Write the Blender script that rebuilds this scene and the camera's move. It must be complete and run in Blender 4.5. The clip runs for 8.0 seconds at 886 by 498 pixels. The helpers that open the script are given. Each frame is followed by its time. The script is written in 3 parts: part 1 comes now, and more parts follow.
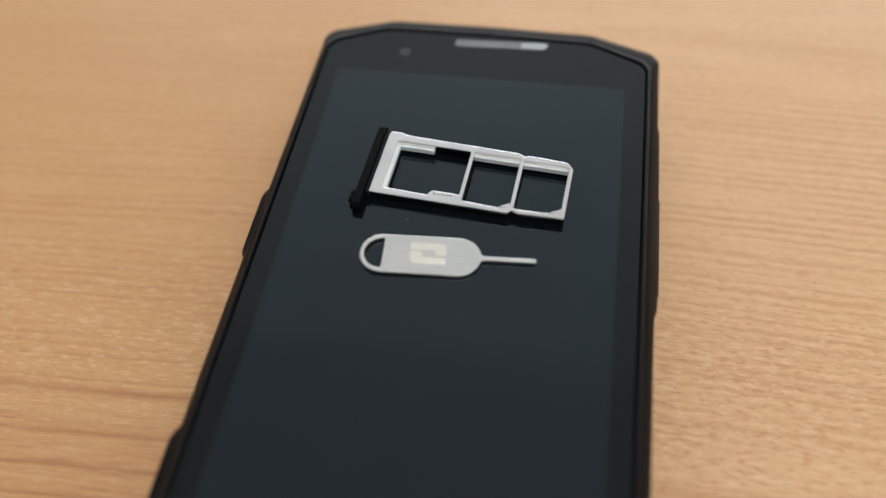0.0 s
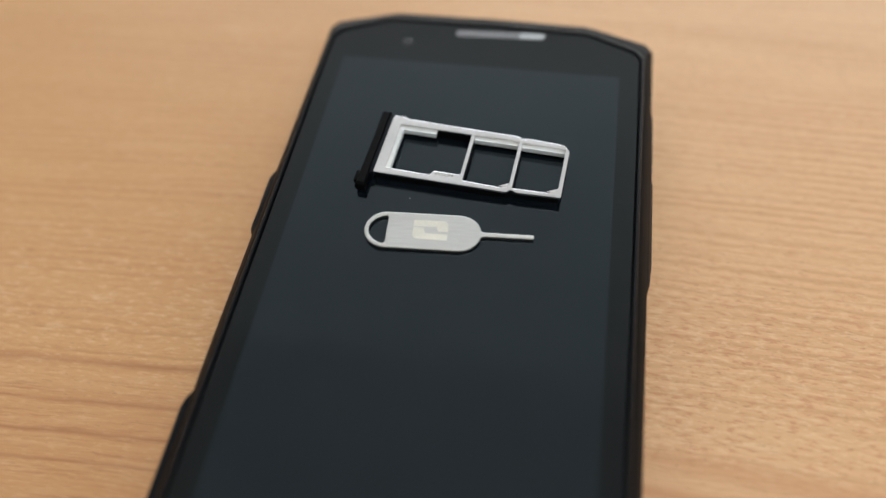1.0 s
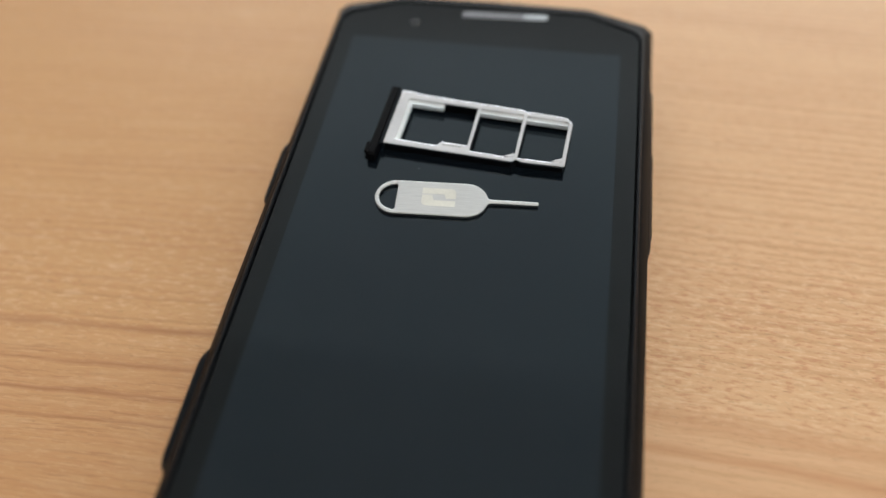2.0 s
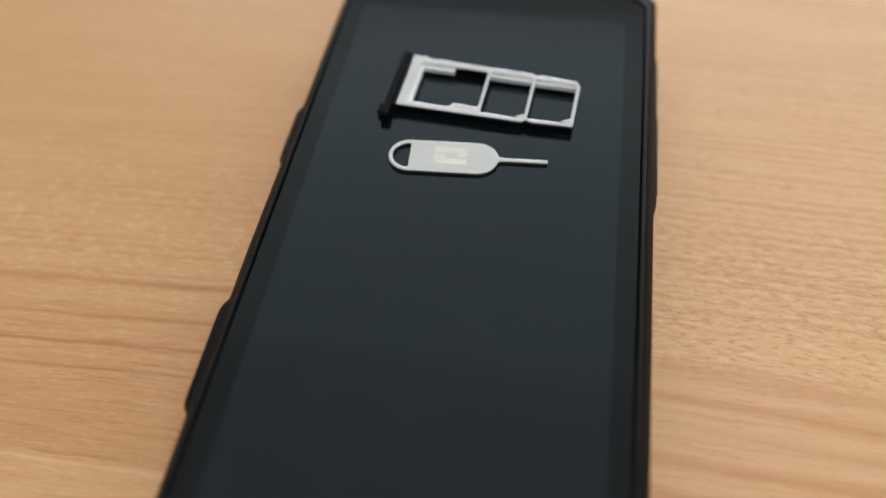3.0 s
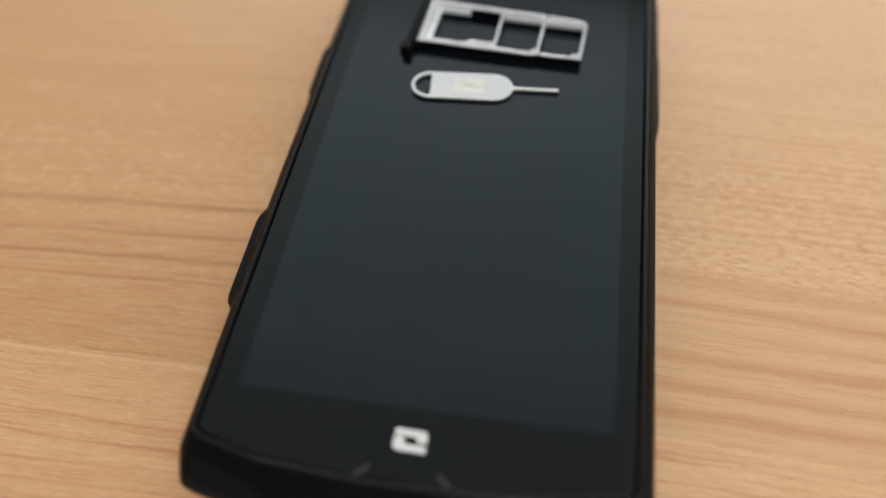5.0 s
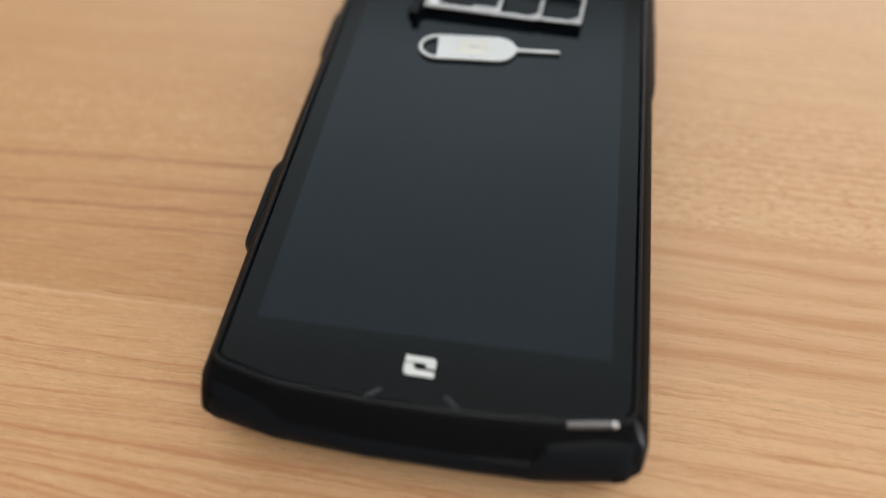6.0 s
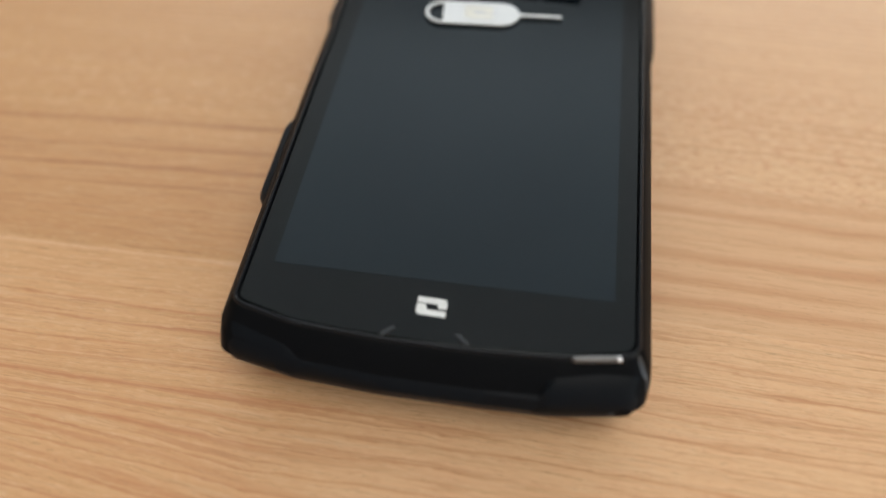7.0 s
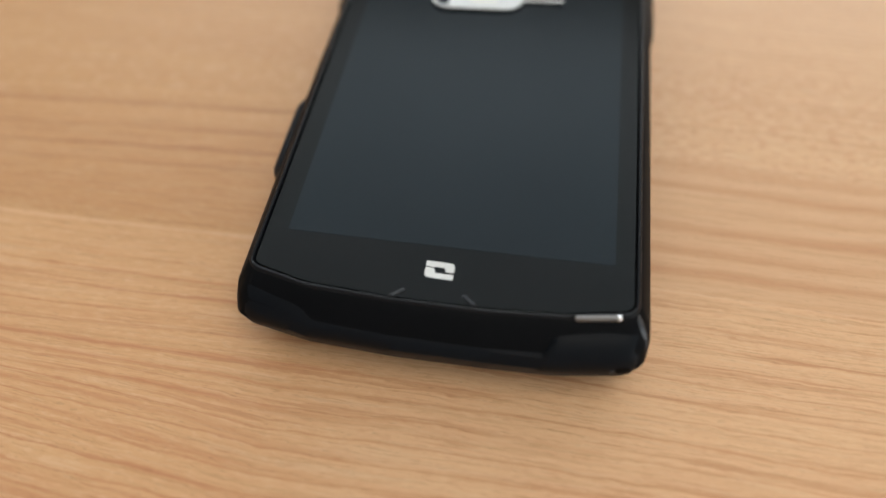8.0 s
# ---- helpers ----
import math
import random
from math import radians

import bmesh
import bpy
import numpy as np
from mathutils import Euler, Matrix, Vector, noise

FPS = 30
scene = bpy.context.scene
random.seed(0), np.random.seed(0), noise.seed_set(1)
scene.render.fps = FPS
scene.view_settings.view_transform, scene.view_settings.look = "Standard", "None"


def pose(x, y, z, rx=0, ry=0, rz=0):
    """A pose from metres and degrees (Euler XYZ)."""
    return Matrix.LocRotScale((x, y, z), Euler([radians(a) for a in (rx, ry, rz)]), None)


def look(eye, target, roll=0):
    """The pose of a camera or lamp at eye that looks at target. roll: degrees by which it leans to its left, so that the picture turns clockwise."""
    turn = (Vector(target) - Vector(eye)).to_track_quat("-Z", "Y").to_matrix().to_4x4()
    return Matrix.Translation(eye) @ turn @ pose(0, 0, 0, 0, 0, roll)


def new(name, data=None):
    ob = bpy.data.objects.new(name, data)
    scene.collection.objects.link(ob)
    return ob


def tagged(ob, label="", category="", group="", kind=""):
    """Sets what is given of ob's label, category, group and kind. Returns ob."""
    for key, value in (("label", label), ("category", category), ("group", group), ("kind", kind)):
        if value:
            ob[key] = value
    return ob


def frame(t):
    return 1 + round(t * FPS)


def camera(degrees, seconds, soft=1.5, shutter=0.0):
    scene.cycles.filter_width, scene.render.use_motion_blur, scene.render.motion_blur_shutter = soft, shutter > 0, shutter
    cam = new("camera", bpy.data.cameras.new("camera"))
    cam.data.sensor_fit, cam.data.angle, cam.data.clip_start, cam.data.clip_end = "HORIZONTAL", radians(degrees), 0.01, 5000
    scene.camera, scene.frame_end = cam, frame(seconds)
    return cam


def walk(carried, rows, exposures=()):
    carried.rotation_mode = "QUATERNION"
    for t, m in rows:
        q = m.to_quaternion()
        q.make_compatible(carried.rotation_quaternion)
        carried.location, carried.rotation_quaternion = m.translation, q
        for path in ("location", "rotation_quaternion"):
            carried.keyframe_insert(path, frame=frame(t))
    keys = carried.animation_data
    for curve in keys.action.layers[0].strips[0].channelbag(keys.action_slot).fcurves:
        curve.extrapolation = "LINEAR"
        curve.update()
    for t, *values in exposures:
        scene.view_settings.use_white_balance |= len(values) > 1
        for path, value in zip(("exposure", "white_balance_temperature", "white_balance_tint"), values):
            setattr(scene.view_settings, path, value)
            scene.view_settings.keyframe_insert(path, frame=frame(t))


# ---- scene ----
LENS = 57.68
cam = camera(LENS, 8.0)
cam.data.dof.use_dof = True
cam.data.dof.focus_distance = 0.157
cam.data.dof.aperture_fstop = 5.0
PATH = [
    (0, (0.01826, -0.06580, 0.14048), (0.00063, 0.01234, 0.02566), -4.39),
    (0.5, (0.01879, -0.06989, 0.14146), (0.00136, 0.00909, 0.02719), -4.10),
    (1, (0.01894, -0.07447, 0.14189), (0.00156, 0.00515, 0.02806), -3.87),
    (2.5, (0.01764, -0.08986, 0.14072), (0.00096, -0.00844, 0.02806), -3.06),
    (3, (0.01683, -0.09486, 0.14000), (0.00044, -0.01367, 0.02713), -2.88),
    (3.5, (0.01627, -0.10048, 0.13977), (0.00012, -0.01848, 0.02745), -2.59),
    (4, (0.01527, -0.10642, 0.13965), (-0.00030, -0.02382, 0.02769), -2.21),
    (4.5, (0.01485, -0.11206, 0.13951), (-0.00057, -0.02960, 0.02743), -2.16),
    (6, (0.01529, -0.13233, 0.13932), (0.00034, -0.04930, 0.02760), -1.51),
    (6.5, (0.01463, -0.13860, 0.13885), (0.00020, -0.05542, 0.02717), -1.25),
    (7, (0.01381, -0.14381, 0.13847), (0.00018, -0.06075, 0.02659), -0.87),
    (7.5, (0.01432, -0.14844, 0.13825), (0.00032, -0.06477, 0.02688), -1.03),
    (8, (0.01467, -0.15391, 0.13861), (0.00020, -0.06967, 0.02773), -1.29),
]
walk(cam, [(t, look(eye, aim, lean)) for t, eye, aim, lean in PATH])

# ---- light: daylight from one wide window, spread by a pale room ----
MM = 0.001
GLASS = 18.8 * MM            # height of the phone's front over the tabletop
world = bpy.data.worlds.new("world")
scene.world = world
world.use_nodes = True
sky = world.node_tree.nodes.new("ShaderNodeTexSky")
sky.sky_type, sky.sun_disc = "NISHITA", False
sky.sun_elevation, sky.sun_rotation = radians(38), radians(140)
world.node_tree.nodes["Background"].inputs["Strength"].default_value = 0.08
world.node_tree.links.new(sky.outputs["Color"], world.node_tree.nodes["Background"].inputs["Color"])

WIN_X0, WIN_X1, WIN_Z0, WIN_Z1, WALL_Y = -2.2, 2.6, 0.15, 1.5, 3.1
daylight = bpy.data.lights.new("window_daylight", "AREA")
daylight.shape, daylight.size, daylight.size_y = "RECTANGLE", WIN_X1 - WIN_X0 - 0.1, WIN_Z1 - WIN_Z0 - 0.1
daylight.energy, daylight.color = 84.0, (0.91, 0.965, 1.0)
lamp = new("window_daylight", daylight)
lamp.matrix_world = look(((WIN_X0 + WIN_X1) / 2, WALL_Y - 0.02, (WIN_Z0 + WIN_Z1) / 2), (0.3, 0.0, 0.7))
EAST_X, EAST_Y0, EAST_Y1, EAST_Z0, EAST_Z1 = 3.2, -2.1, -0.7, -0.1, 1.4
side_light = bpy.data.lights.new("side_window_daylight", "AREA")
side_light.shape, side_light.size, side_light.size_y = "RECTANGLE", EAST_Y1 - EAST_Y0 - 0.1, EAST_Z1 - EAST_Z0 - 0.1
side_light.energy, side_light.color = 24.0, (0.84, 0.93, 1.0)
lamp = new("side_window_daylight", side_light)
lamp.matrix_world = look((EAST_X - 0.02, (EAST_Y0 + EAST_Y1) / 2, (EAST_Z0 + EAST_Z1) / 2), (0, (EAST_Y0 + EAST_Y1) / 2, 0.6))
LAMP_X, LAMP_Y, LAMP_Z = 0.45, -0.6, 1.79
overhead = bpy.data.lights.new("ceiling_lamp", "AREA")
overhead.shape, overhead.size, overhead.size_y = "RECTANGLE", 1.3, 1.1
overhead.energy, overhead.color = 14.0, (1.0, 0.925, 0.82)
lamp = new("ceiling_lamp", overhead)
lamp.matrix_world = look((LAMP_X, LAMP_Y, LAMP_Z - 0.005), (LAMP_X, LAMP_Y, 0), 0)
scene.view_settings.exposure = 0.0


# ---- materials ----
def material(name, base, rough, metal=0.0, spec=0.5):
    m = bpy.data.materials.new(name)
    m.use_nodes = True
    b = m.node_tree.nodes["Principled BSDF"]
    b.inputs["Base Color"].default_value = (*base, 1)
    b.inputs["Roughness"].default_value = rough
    b.inputs["Metallic"].default_value = metal
    b.inputs["Specular IOR Level"].default_value = spec
    return m, m.node_tree, b


def node(tree, kind, **values):
    n = tree.nodes.new(kind)
    for key, value in values.items():
        n.inputs[key.replace("_", " ")].default_value = value
    return n


def maths(tree, what, a, b=None):
    n = tree.nodes.new("ShaderNodeMath")
    n.operation = what
    for slot, value in ((0, a), (1, b)):
        if value is None:
            continue
        if isinstance(value, (int, float)):
            n.inputs[slot].default_value = value
        else:
            tree.links.new(value, n.inputs[slot])
    return n.outputs[0]


def ramp(tree, source, *stops):
    n = tree.nodes.new("ShaderNodeValToRGB")
    els = n.color_ramp.elements
    while len(els) < len(stops):
        els.new(0.5)
    for el, (at, colour) in zip(els, stops):
        el.position = at
        el.color = (*colour, 1) if len(colour) == 3 else colour
    tree.links.new(source, n.inputs["Fac"])
    return n.outputs["Color"]


def mixed(tree, fac, a, b, how="MIX"):
    n = tree.nodes.new("ShaderNodeMix")
    n.data_type, n.blend_type = "RGBA", how
    for slot, value in ((0, fac), (6, a), (7, b)):
        if isinstance(value, (int, float)):
            n.inputs[slot].default_value = value
        elif isinstance(value, tuple):
            n.inputs[slot].default_value = (*value, 1)
        else:
            tree.links.new(value, n.inputs[slot])
    return n.outputs[2]


def noise_of(tree, vector, scale, detail=3.0, rough=0.55, stretch=None, shift=(0, 0, 0)):
    if stretch:
        mp = tree.nodes.new("ShaderNodeMapping")
        mp.inputs["Scale"].default_value = stretch
        mp.inputs["Location"].default_value = shift
        tree.links.new(vector, mp.inputs["Vector"])
        vector = mp.outputs["Vector"]
    n = node(tree, "ShaderNodeTexNoise", Scale=scale, Detail=detail, Roughness=rough)
    tree.links.new(vector, n.inputs["Vector"])
    return n.outputs["Fac"]


def bump(tree, b, height, strength, distance):
    n = node(tree, "ShaderNodeBump", Strength=strength, Distance=distance)
    tree.links.new(height, n.inputs["Height"])
    tree.links.new(n.outputs["Normal"], b.inputs["Normal"])


def between(t, value, low, high):
    """0 below low, 1 above high, smooth in between."""
    n = t.nodes.new("ShaderNodeMapRange")
    n.interpolation_type = "SMOOTHSTEP"
    t.links.new(value, n.inputs["Value"])
    n.inputs["From Min"].default_value, n.inputs["From Max"].default_value = low, high
    return n.outputs["Result"]


def beech_laminate():
    """Three strips of beech side by side: flecked quarter grain, a cut near the heart, and clear year rings."""
    m, t, b = material("beech_laminate", (0.62, 0.39, 0.22), 0.40, spec=0.55)
    co = t.nodes.new("ShaderNodeTexCoord").outputs["Object"]
    sep = t.nodes.new("ShaderNodeSeparateXYZ")
    t.links.new(co, sep.inputs[0])
    x, y = sep.outputs["X"], sep.outputs["Y"]

    def add(*terms):
        out = terms[0]
        for term in terms[1:]:
            out = maths(t, "ADD", out, term)
        return out

    def times(*terms):
        out = terms[0]
        for term in terms[1:]:
            out = maths(t, "MULTIPLY", out, term)
        return out

    # the grain runs along x and leans where the strips were cut near the heart
    left, right = maths(t, "MINIMUM", x, 0.0), maths(t, "MAXIMUM", x, 0.0)
    flow = add(y, times(right, 0.03), times(left, between(t, y, -0.05, -0.03), -0.053))
    flow = add(flow, times(maths(t, "MINIMUM", add(x, 0.03), 0.0), between(t, y, -0.076, -0.094), 0.12))
    level = flow
    wave = noise_of(t, co, 1.0, 2.0, 0.5, (8, 16, 1))
    wave2 = noise_of(t, co, 1.0, 3.0, 0.6, (70, 160, 1))
    ragged = noise_of(t, co, 1.0, 3.0, 0.65, (120, 900, 1), (4.7, 1.9, 0))
    flow = add(flow, times(add(wave, -0.5), 0.004), times(add(wave2, -0.5), 0.0011), times(add(ragged, -0.5), 0.0013))
    comb = t.nodes.new("ShaderNodeCombineXYZ")
    t.links.new(x, comb.inputs["X"])
    t.links.new(flow, comb.inputs["Y"])
    g = comb.outputs[0]

    def grain(along, across, shift, low, high, detail=2.0, rough=0.55):
        return between(t, noise_of(t, g, 1.0, detail, rough, (along, across, 1), shift), low, high)

    def stripes(period, wander, sharp, shift):
        drift = noise_of(t, g, 1.0, 2.0, 0.5, (9, 0.35 / period, 1), shift)
        wave_ = maths(t, "SINE", add(times(flow, 2 * math.pi / period), times(drift, wander)))
        return maths(t, "POWER", add(times(wave_, 0.5), 0.5), sharp)

    def line(at, width, shift):
        """One drawn-out line of the grain that comes and goes."""
        off = add(level, -at, times(add(wave, -0.5), 0.002), times(add(wave2, -0.5), 0.0012))
        core = maths(t, "SUBTRACT", 1.0, maths(t, "MINIMUM", times(maths(t, "ABSOLUTE", off), 1 / width), 1.0))
        return times(core, add(times(grain(22, 40, shift, 0.35, 0.6), 0.65), 0.35))

    def tint(col, amount, to):
        return mixed(t, amount, col, to)

    heart_edge = add(level, times(add(wave2, -0.5), 0.0008))
    north = between(t, add(flow, times(left, 0.03)), -0.021, -0.008)
    south = between(t, heart_edge, -0.0498, -0.0518)
    heart = maths(t, "SUBTRACT", maths(t, "SUBTRACT", 1.0, north), south)
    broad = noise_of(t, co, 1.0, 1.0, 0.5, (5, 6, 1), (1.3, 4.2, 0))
    # west darker, east paler: veneer tone, plus uneven light put into the colour
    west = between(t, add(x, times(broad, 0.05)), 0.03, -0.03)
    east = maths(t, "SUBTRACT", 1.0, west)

    tone = noise_of(t, g, 1.0, 2.0, 0.5, (3.0, 24, 1))
    col = ramp(t, tone, (0.32, (0.705, 0.394, 0.180)), (0.68, (0.782, 0.462, 0.230)))
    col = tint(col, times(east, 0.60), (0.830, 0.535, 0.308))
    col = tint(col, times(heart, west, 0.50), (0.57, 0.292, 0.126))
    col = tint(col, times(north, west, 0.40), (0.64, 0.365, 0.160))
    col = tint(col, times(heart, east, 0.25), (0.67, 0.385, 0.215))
    col = tint(col, times(south, 0.45), (0.860, 0.530, 0.292))

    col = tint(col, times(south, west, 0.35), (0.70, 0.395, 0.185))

    # long fine lines all over
    thin = grain(20, 800, (7.7, 0.3, 0), 0.50, 0.66, 4.0, 0.7)
    col = tint(col, times(thin, add(times(heart, 0.12), times(south, 0.16), 0.14)), (0.52, 0.255, 0.110))
    pale = grain(30, 520, (1.7, 5.3, 0), 0.54, 0.70)
    col = tint(col, times(pale, add(times(south, 0.10), 0.14)), (0.82, 0.585, 0.37))
    streak = grain(6, 150, (3.1, 1.7, 0), 0.54, 0.72, 3.0, 0.6)
    col = tint(col, times(streak, 0.22), (0.56, 0.285, 0.135))

    # quarter grain: close lines broken up by flecks
    close = times(stripes(0.0023, 8.0, 1.6, (0.4, 6.1, 0)), grain(14, 160, (8.4, 3.9, 0), 0.30, 0.62))
    col = tint(col, times(close, north, 0.46), (0.57, 0.270, 0.125))
    flecked = times(north, maths(t, "SUBTRACT", 1.0, times(between(t, level, 0.012, 0.035), 0.6)), add(times(east, 0.2), 0.8))
    fleck = noise_of(t, g, 1.0, 2.0, 0.6, (360, 1350, 1), (5.0, 2.0, 0))
    col = tint(col, times(between(t, fleck, 0.53, 0.66), add(times(flecked, add(times(east, 0.26), 0.36)), times(heart, west, 0.12), times(south, 0.16), 0.03)), (0.63, 0.280, 0.148))
    col = tint(col, times(between(t, fleck, 0.47, 0.34), add(times(flecked, add(times(east, 0.08), 0.38)), times(heart, west, 0.12), times(south, 0.16), 0.03)), (0.90, 0.640, 0.405))
    glint = grain(90, 620, (2.9, 9.1, 0), 0.60, 0.70)
    col = tint(col, times(glint, flecked, 0.45), (0.87, 0.62, 0.38))

    # the heart: soft russet bands to the east, dark dashes and long lines to the west
    soft = times(stripes(0.0062, 7.0, 1.8, (2.1, 0.4, 0)), grain(8, 90, (4.4, 1.9, 0), 0.25, 0.55))
    col = tint(col, times(soft, heart, add(times(east, 0.56), 0.12)), (0.610, 0.285, 0.135))
    dash = grain(45, 950, (3.3, 8.1, 0), 0.54, 0.66, 3.0, 0.65)
    col = tint(col, times(dash, heart, west, 0.55), (0.47, 0.215, 0.090))
    blotch = grain(60, 260, (6.3, 1.1, 0), 0.50, 0.68, 3.0, 0.6)
    col = tint(col, times(blotch, heart, west, 0.22), (0.70, 0.455, 0.255))
    for at, width, much, shift in ((-0.0086, 0.0014, 0.75, (1.1, 2.2, 0)), (-0.0062, 0.0006, 0.40, (3.7, 8.2, 0)), (-0.0012, 0.0005, 0.30, (6.7, 1.2, 0)), (-0.0170, 0.0008, 0.60, (4.1, 0.2, 0)), (-0.0233, 0.0007, 0.75, (7.4, 3.3, 0)), (-0.0290, 0.0006, 0.55, (2.4, 6.3, 0))):
        col = tint(col, times(line(at, width, shift), west, much), (0.43, 0.175, 0.070))

    # year rings: thin lines, and broad russet bands further south in the west
    col = tint(col, times(line(-0.0514, 0.0006, (5.5, 5.1, 0)), 0.5), (0.88, 0.62, 0.38))
    ringed = times(south, maths(t, "MAXIMUM", between(t, level, -0.056, -0.064), times(east, 0.9)))
    fine_ring = times(stripes(0.0044, 10.0, 34.0, (6.1, 3.4, 0)), grain(12, 120, (0.4, 7.9, 0), 0.30, 0.52))
    col = tint(col, times(fine_ring, ringed, add(times(west, 0.12), 0.46)), (0.58, 0.215, 0.092))
    band = times(stripes(0.0056, 9.0, 4.0, (9.1, 1.4, 0)), grain(10, 160, (3.4, 2.9, 0), 0.32, 0.56))
    col = tint(col, times(band, south, between(t, level, -0.060, -0.085), add(times(west, 0.52), 0.12)), (0.610, 0.258, 0.115))
    hair = grain(14, 480, (8.8, 4.4, 0), 0.55, 0.63, 3.0, 0.6)
    col = tint(col, times(hair, ringed, 0.46), (0.58, 0.240, 0.110))

    # fibres
    fibre = grain(70, 2600, (1.9, 3.7, 0), 0.52, 0.68, 2.0, 0.6)
    col = tint(col, times(fibre, add(times(south, 0.22), times(heart, 0.20), 0.10)), (0.50, 0.235, 0.100))
    shine = grain(60, 1900, (6.6, 0.9, 0), 0.54, 0.70, 2.0, 0.6)
    col = tint(col, times(shine, add(times(south, 0.20), times(heart, 0.12), 0.06)), (0.86, 0.600, 0.370))
    pores = noise_of(t, g, 1.0, 2.0, 0.6, (380, 3000, 1))
    col = tint(col, times(between(t, pores, 0.59, 0.70), add(times(north, 0.10), 0.24)), (0.37, 0.175, 0.085))
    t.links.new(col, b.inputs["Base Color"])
    fine = noise_of(t, co, 900.0, 2.0)
    t.links.new(add(times(fleck, 0.16), 0.36), b.inputs["Roughness"])
    bump(t, b, add(times(pores, -0.6), times(fine, 0.4)), 0.25, 0.0001)
    return m


def worn(name, base, rough, scale=400.0, vary=0.3, metal=0.0, spec=0.5, relief=0.15):
    """A plain surface with uneven gloss at two scales and fine relief."""
    m, t, b = material(name, base, rough, metal, spec)
    co = t.nodes.new("ShaderNodeTexCoord").outputs["Object"]
    broad = noise_of(t, co, scale * 0.12, 3.0)
    fine = noise_of(t, co, scale * 4, 3.0)
    both = maths(t, "ADD", maths(t, "MULTIPLY", broad, 0.6), maths(t, "MULTIPLY", fine, 0.4))
    t.links.new(maths(t, "ADD", maths(t, "MULTIPLY", both, rough * vary * 2), rough * (1 - vary)), b.inputs["Roughness"])
    dark = tuple(c * 0.85 for c in base)
    light = tuple(min(1.0, c * 1.12) for c in base)
    t.links.new(ramp(t, both, (0.3, dark), (0.7, light)), b.inputs["Base Color"])
    if relief:
        bump(t, b, fine, relief, 0.00005)
    return m


def brushed_steel():
    m, t, b = material("brushed_steel", (0.62, 0.61, 0.59), 0.32, 1.0)
    co = t.nodes.new("ShaderNodeTexCoord").outputs["Object"]
    streak = noise_of(t, co, 1.0, 3.0, 0.6, (300, 9000, 300))
    smear = noise_of(t, co, 260.0, 3.0)
    t.links.new(ramp(t, streak, (0.3, (0.60, 0.60, 0.59)), (0.7, (0.72, 0.72, 0.71))), b.inputs["Base Color"])
    t.links.new(maths(t, "ADD", maths(t, "MULTIPLY", smear, 0.22), 0.32), b.inputs["Roughness"])
    bump(t, b, streak, 0.08, 0.00003)
    return m


def dark_glass(name, base, spec, tint):
    """Smooth glass over black, with faint broad smears in its gloss."""
    m, t, b = material(name, base, 0.05, spec=spec)
    b.inputs["Specular Tint"].default_value = (*tint, 1)
    co = t.nodes.new("ShaderNodeTexCoord").outputs["Object"]
    smear = noise_of(t, co, 1.0, 2.0, 0.5, (45, 18, 1))
    t.links.new(maths(t, "ADD", maths(t, "MULTIPLY", smear, 0.05), 0.04), b.inputs["Roughness"])
    return m


BEECH = beech_laminate()
RUBBER = worn("black_rubber", (0.0034, 0.0052, 0.0080), 0.50, 500, spec=0.13, relief=0.2)
EDGE = worn("black_satin_plastic", (0.0040, 0.0046, 0.0058), 0.54, 400, spec=0.06, relief=0.05)
FRONT = dark_glass("black_glass", (0.0020, 0.0025, 0.0031), 0.42, (0.86, 0.95, 1.0))
DISPLAY = dark_glass("switched_off_display", (0.0042, 0.0066, 0.0098), 0.60, (0.71, 0.885, 1.0))
STEEL = brushed_steel()
TRAY_METAL = worn("tray_aluminium", (0.76, 0.75, 0.76), 0.19, 900, metal=1.0, relief=0.06)
# barely metallic, blue-white base: the window's reflection put into the ledge colour
LEDGE_PALE = worn("paled_ledge_metal", (0.88, 0.97, 1.0), 0.22, 500, metal=0.25, relief=0.0)
BLACK_PLASTIC = worn("tray_black_plastic", (0.003, 0.003, 0.0035), 0.50, 700, spec=0.06, relief=0.1)
ETCHED = worn("etched_pale_mark", (0.80, 0.79, 0.72), 0.55, 900, relief=0.1)
PRINT = worn("white_print", (0.80, 0.82, 0.82), 0.45, 700, vary=0.1, relief=0.0)
GREY_METAL = worn("grey_metal", (0.21, 0.205, 0.20), 0.45, 900, metal=1.0, relief=0.05)
RIM = worn("satin_black_rim", (0.005, 0.006, 0.008), 0.42, 500, spec=0.20, relief=0.05)
# paler and glossier than the body, so corner and lips look lit
FACET = worn("pale_glossy_plastic", (0.016, 0.020, 0.026), 0.38, 600, spec=0.6, relief=0.05)
EAR_TRIM = worn("earpiece_metal", (0.46, 0.475, 0.49), 0.34, 900, metal=1.0, relief=0.05)
POLISHED_STEEL = worn("polished_steel_edge", (0.72, 0.71, 0.69), 0.22, 700, metal=1.0, relief=0.0)
MESH = worn("grille_mesh", (0.20, 0.20, 0.21), 0.42, 2500, vary=0.4, metal=0.6, relief=0.5)
# steel darkened to draw the shade line below the tool's blade
DARK_EDGE = worn("shaded_steel", (0.05, 0.05, 0.052), 0.45, 900, metal=0.8, relief=0.1)
LENS_DARK = worn("sensor_lens", (0.03, 0.032, 0.036), 0.12, 900, relief=0.0)
GROOVE = worn("engraved_groove", (0.36, 0.36, 0.36), 0.6, 900, relief=0.1)
PLASTER = worn("pale_wall_paint", (0.72, 0.70, 0.67), 0.85, 6, vary=0.1, relief=0.1)
